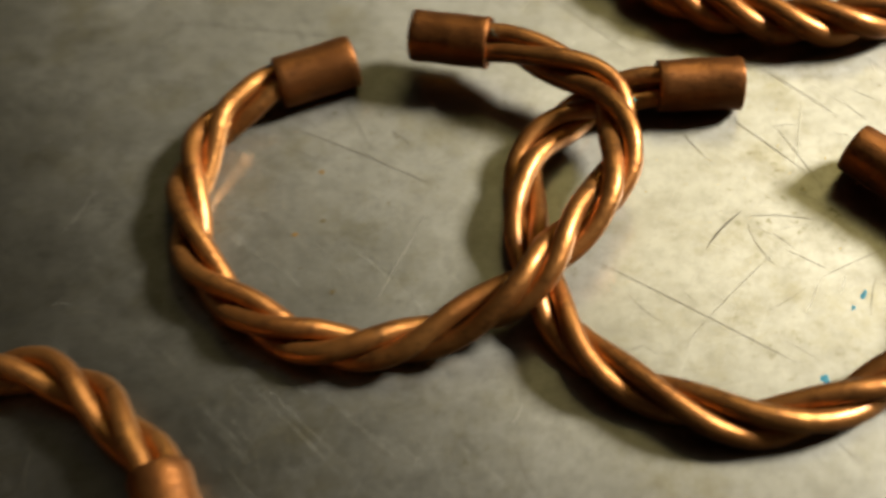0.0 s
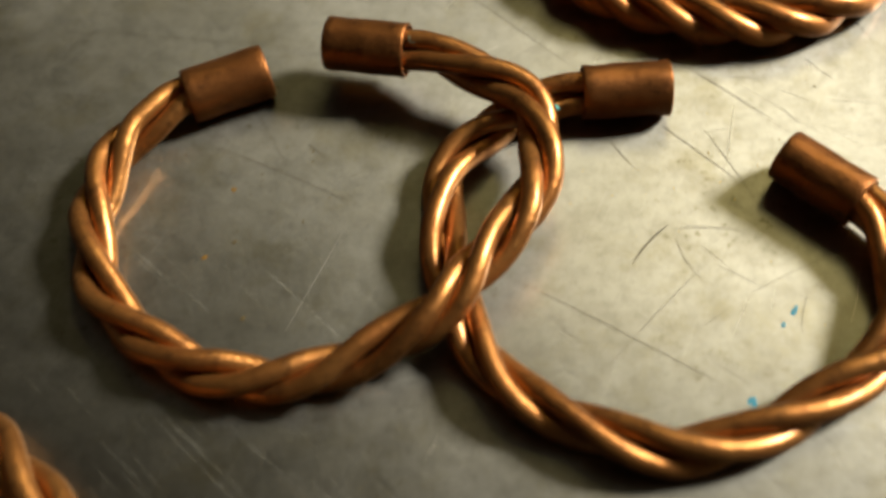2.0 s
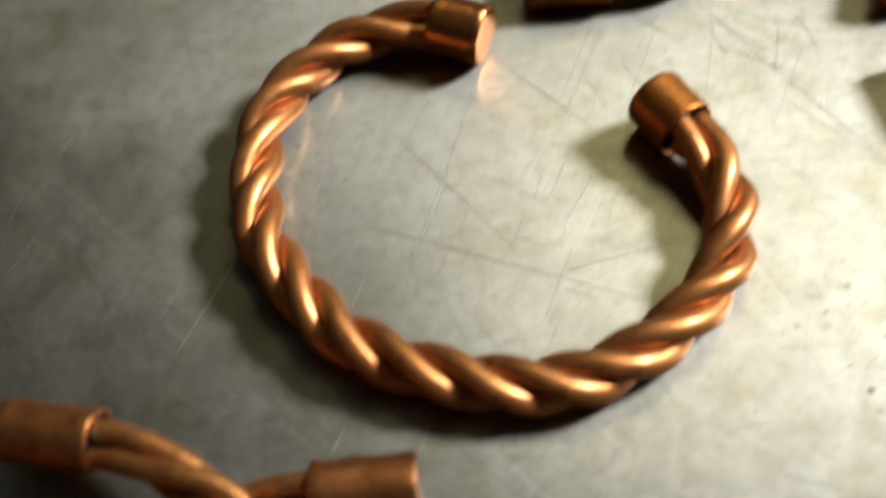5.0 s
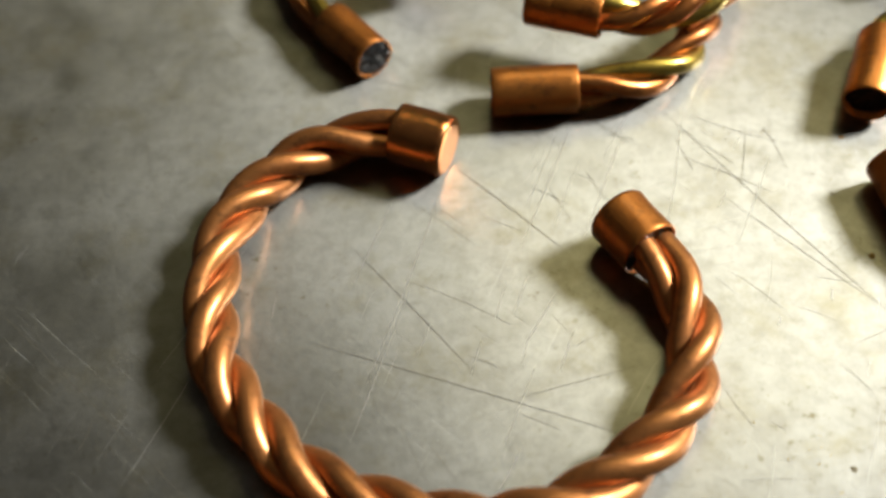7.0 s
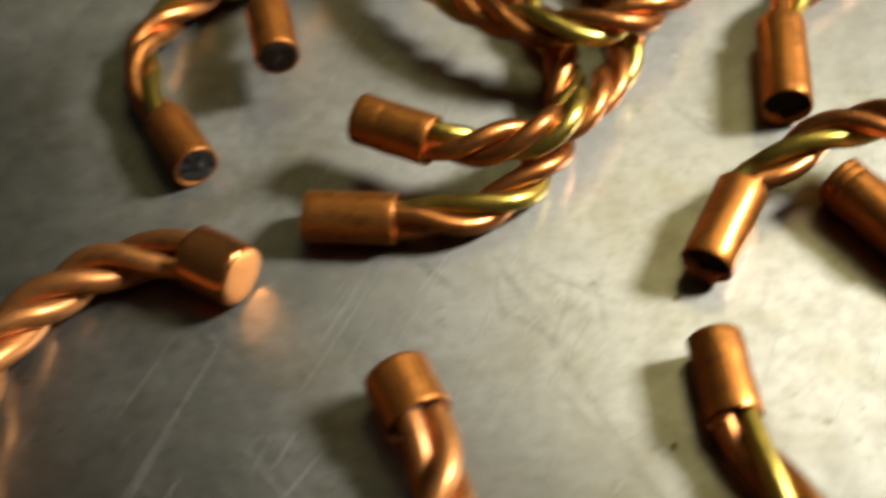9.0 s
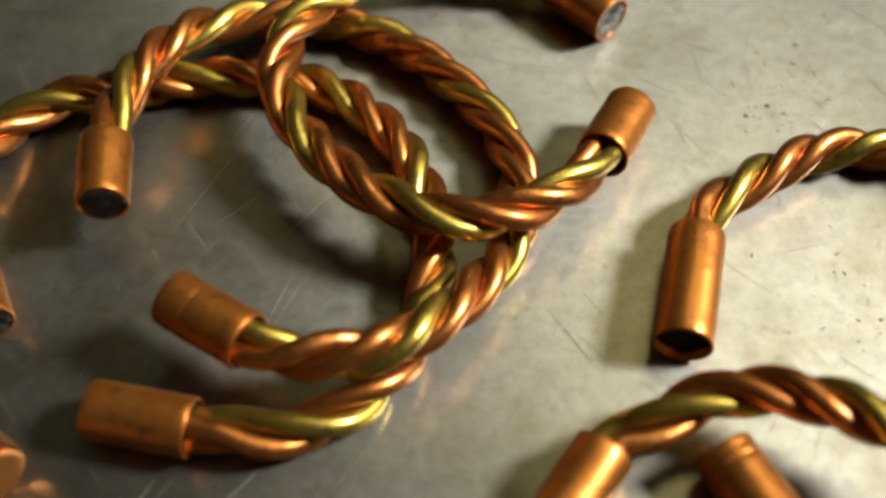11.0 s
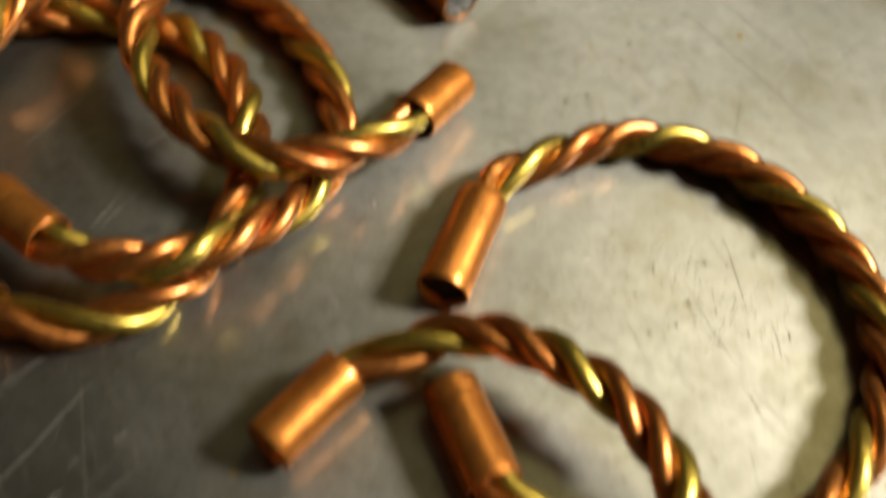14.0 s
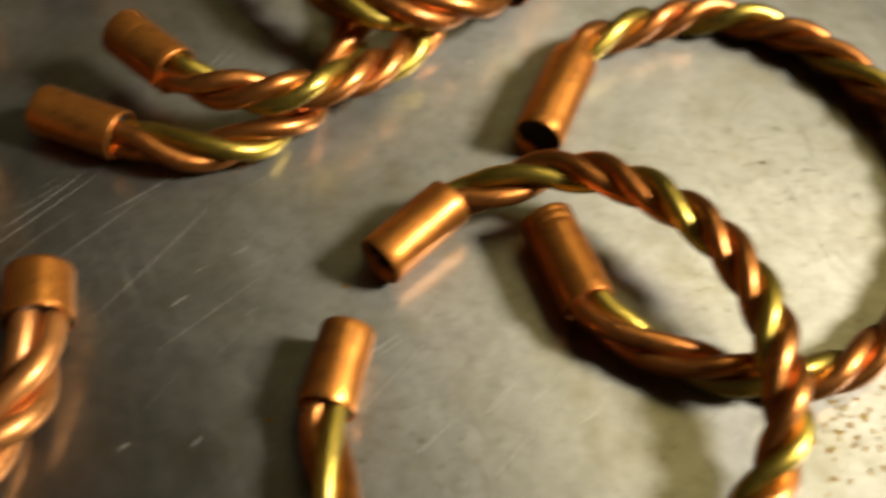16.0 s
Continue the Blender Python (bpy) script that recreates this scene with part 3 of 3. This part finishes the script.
spot("paint_spot", 42.9, 64.8, 1.5, BLUE_PAINT, 1, 0.9, 0.3, "blue paint drop")
spot("paint_spot", 50.4, 77.4, 0.75, BLUE_PAINT, 2, 2.3, 1.0, "blue paint smear")
spot("paint_spot", 48.6, 75.4, 0.6, BLUE_PAINT, 3, 1.6, 1.0, "blue paint smear")
for i, (x, y, s, mat) in enumerate(((-25.4, 101.4, 0.9, RUST), (-24.6, 92.4, 0.8, GRIME), (-28.6, 90.1, 0.9, RUST), (-22.5, 80.1, 0.9, GRIME), (110.3, 162.4, 1.1, RUST), (111.8, 185.0, 1.0, RUST), (161.8, 287.1, 1.4, OCHRE),
                                    (85.8, 276.8, 0.9, RUST), (139.8, 265.0, 1.0, GRIME), (136.7, 262.3, 0.9, GRIME), (143.9, 279.1, 0.9, GRIME), (143.3, 274.7, 0.7, GRIME), (163.0, 229.1, 1.0, GRIME), (155.3, 228.4, 0.7, GRIME),
                                    (116.5, 294.2, 1.0, GRIME), (190.6, 252.3, 1.5, RUST), (99.2, 130.4, 0.9, GRIME), (95.0, 122.8, 1.0, GRIME))):
    spot("speck", x, y, s, mat, i + 10)

# rust and grime specks, thick towards the worn right end
def speck_field(mat, count, seed, size, label):
    rng = random.Random(seed)
    bm = bmesh.new()
    while count > 0:
        x, y = 172 + 48 * rng.random() ** 1.3, rng.gauss(195, 11)
        if (x - 159.5) ** 2 / 32 ** 2 + (y - 222) ** 2 / 36 ** 2 < 1 and rng.random() < 0.97:
            continue
        if x < 174.5 or not 148 < y < 262:
            continue
        count -= 1
        s = size * rng.uniform(0.5, 1.25) * (1.5 if rng.random() < 0.12 else 1)
        mid = bm.verts.new((x * 0.001, y * 0.001, LIFT))
        rim = []
        for k in range(9):
            a = 2 * math.pi * k / 9
            r = s * rng.uniform(0.6, 1.2)
            rim.append(bm.verts.new(((x + r * math.cos(a)) * 0.001, (y + 1.25 * r * math.sin(a)) * 0.001, 0.00001)))
        for k in range(9):
            bm.faces.new((mid, rim[k], rim[(k + 1) % 9]))
    bmesh.ops.recalc_face_normals(bm, faces=bm.faces)
    tagged(part("rust_specks", bm, mat, top, label), kind="stuff")


def speck_patch(x0, y0, spread, count, size, mat, seed):
    rng = random.Random(seed)
    bm = bmesh.new()
    for i in range(count):
        x, y, s = rng.gauss(x0, spread), rng.gauss(y0, spread * 0.8), 0.72 * size * rng.uniform(0.2, 1.0) * (1.7 if rng.random() < 0.08 else 1)
        turn, long = rng.uniform(0, 3.1), rng.uniform(1, 4.0)
        rim = []
        for k in range(8):
            a = 2 * math.pi * k / 8
            u, v = s * rng.uniform(0.6, 1.2) * math.cos(a) * long, s * rng.uniform(0.6, 1.2) * math.sin(a)
            rim.append(bm.verts.new(((x + u * math.cos(turn) - v * math.sin(turn)) * 0.001, (y + u * math.sin(turn) + v * math.cos(turn)) * 0.001, LIFT)))
        bm.faces.new(rim)
    bmesh.ops.recalc_face_normals(bm, faces=bm.faces)
    tagged(part("grime_specks", bm, mat, top, "cluster of dark grime specks"), kind="stuff")


for i, (x, y, spread, count, size) in enumerate(((141, 270, 6, 160, 0.17), (163, 230, 7, 190, 0.16), (158, 238, 11, 160, 0.14), (172, 232, 8, 120, 0.14), (150, 262, 12, 120, 0.13), (140, 262, 2.5, 30, 0.2), (98, 127, 6, 40, 0.14), (-18, 108, 9, 50, 0.13), (-24, 96, 10, 40, 0.12),
                                                 (38, 96, 12, 60, 0.12), (112, 178, 8, 50, 0.13), (95, 186, 10, 40, 0.13), (170, 290, 14, 70, 0.16), (60, 110, 12, 40, 0.13))):
    speck_patch(x, y, spread, count, size, GRIME if i % 3 else OCHRE, 40 + i)


def hairlines(mat, count, angle, spread, seed, widest, label):
    """Many fine short scratches, most of them running one way."""
    rng = random.Random(seed)
    bm = bmesh.new()
    for i in range(count):
        x, y = rng.uniform(-75, 225), rng.uniform(30, 315)
        # most of the pale ones are left out at the left end
        if mat is SCRATCH_GLINT and x < 25 and rng.random() < 0.75:
            continue
        a = radians(rng.gauss(angle, spread))
        n = rng.uniform(2.5, 9) * (2.5 if rng.random() < 0.2 else 1)
        w = rng.uniform(0.25, 1) * widest
        d, bend = Vector((math.cos(a), math.sin(a))), rng.gauss(0, 0.03) * n
        c = Vector((x, y))
        rows = []
        for k in range(5):
            u = k / 4
            q = c + d * n * (u - 0.5) + Vector((-d.y, d.x)) * bend * 4 * u * (1 - u)
            h = Vector((-d.y, d.x)) * w * 0.5 * (0.2 + 3.2 * u * (1 - u))
            rows.append([bm.verts.new(((q + h * e).x * 0.001, (q + h * e).y * 0.001, LIFT * 0.6)) for e in (-1, 1)])
        for p, q in zip(rows, rows[1:]):
            bm.faces.new((p[0], q[0], q[1], p[1]))
    bmesh.ops.recalc_face_normals(bm, faces=bm.faces)
    tagged(part("hairline_scratches", bm, mat, top, label), kind="stuff")


hairlines(SCRATCH_DARK, 520, -45, 16, 21, 0.12, "fine dark scratches")
hairlines(SCRATCH_DARK, 460, 20, 50, 22, 0.1, "fine dark scratches")
hairlines(SCRATCH_GLINT, 230, 66, 8, 23, 0.085, "fine scratches, their glint put in pale colour")
hairlines(SCRATCH_GLINT, 40, 0, 60, 24, 0.055, "fine scratches, their glint put in pale colour")
speck_field(RUST, 190, 5, 0.37, "scattered brown rust specks")
speck_field(GRIME, 120, 6, 0.24, "scattered dark grime specks")
speck_field(OCHRE, 150, 7, 0.42, "scattered pale ochre specks")
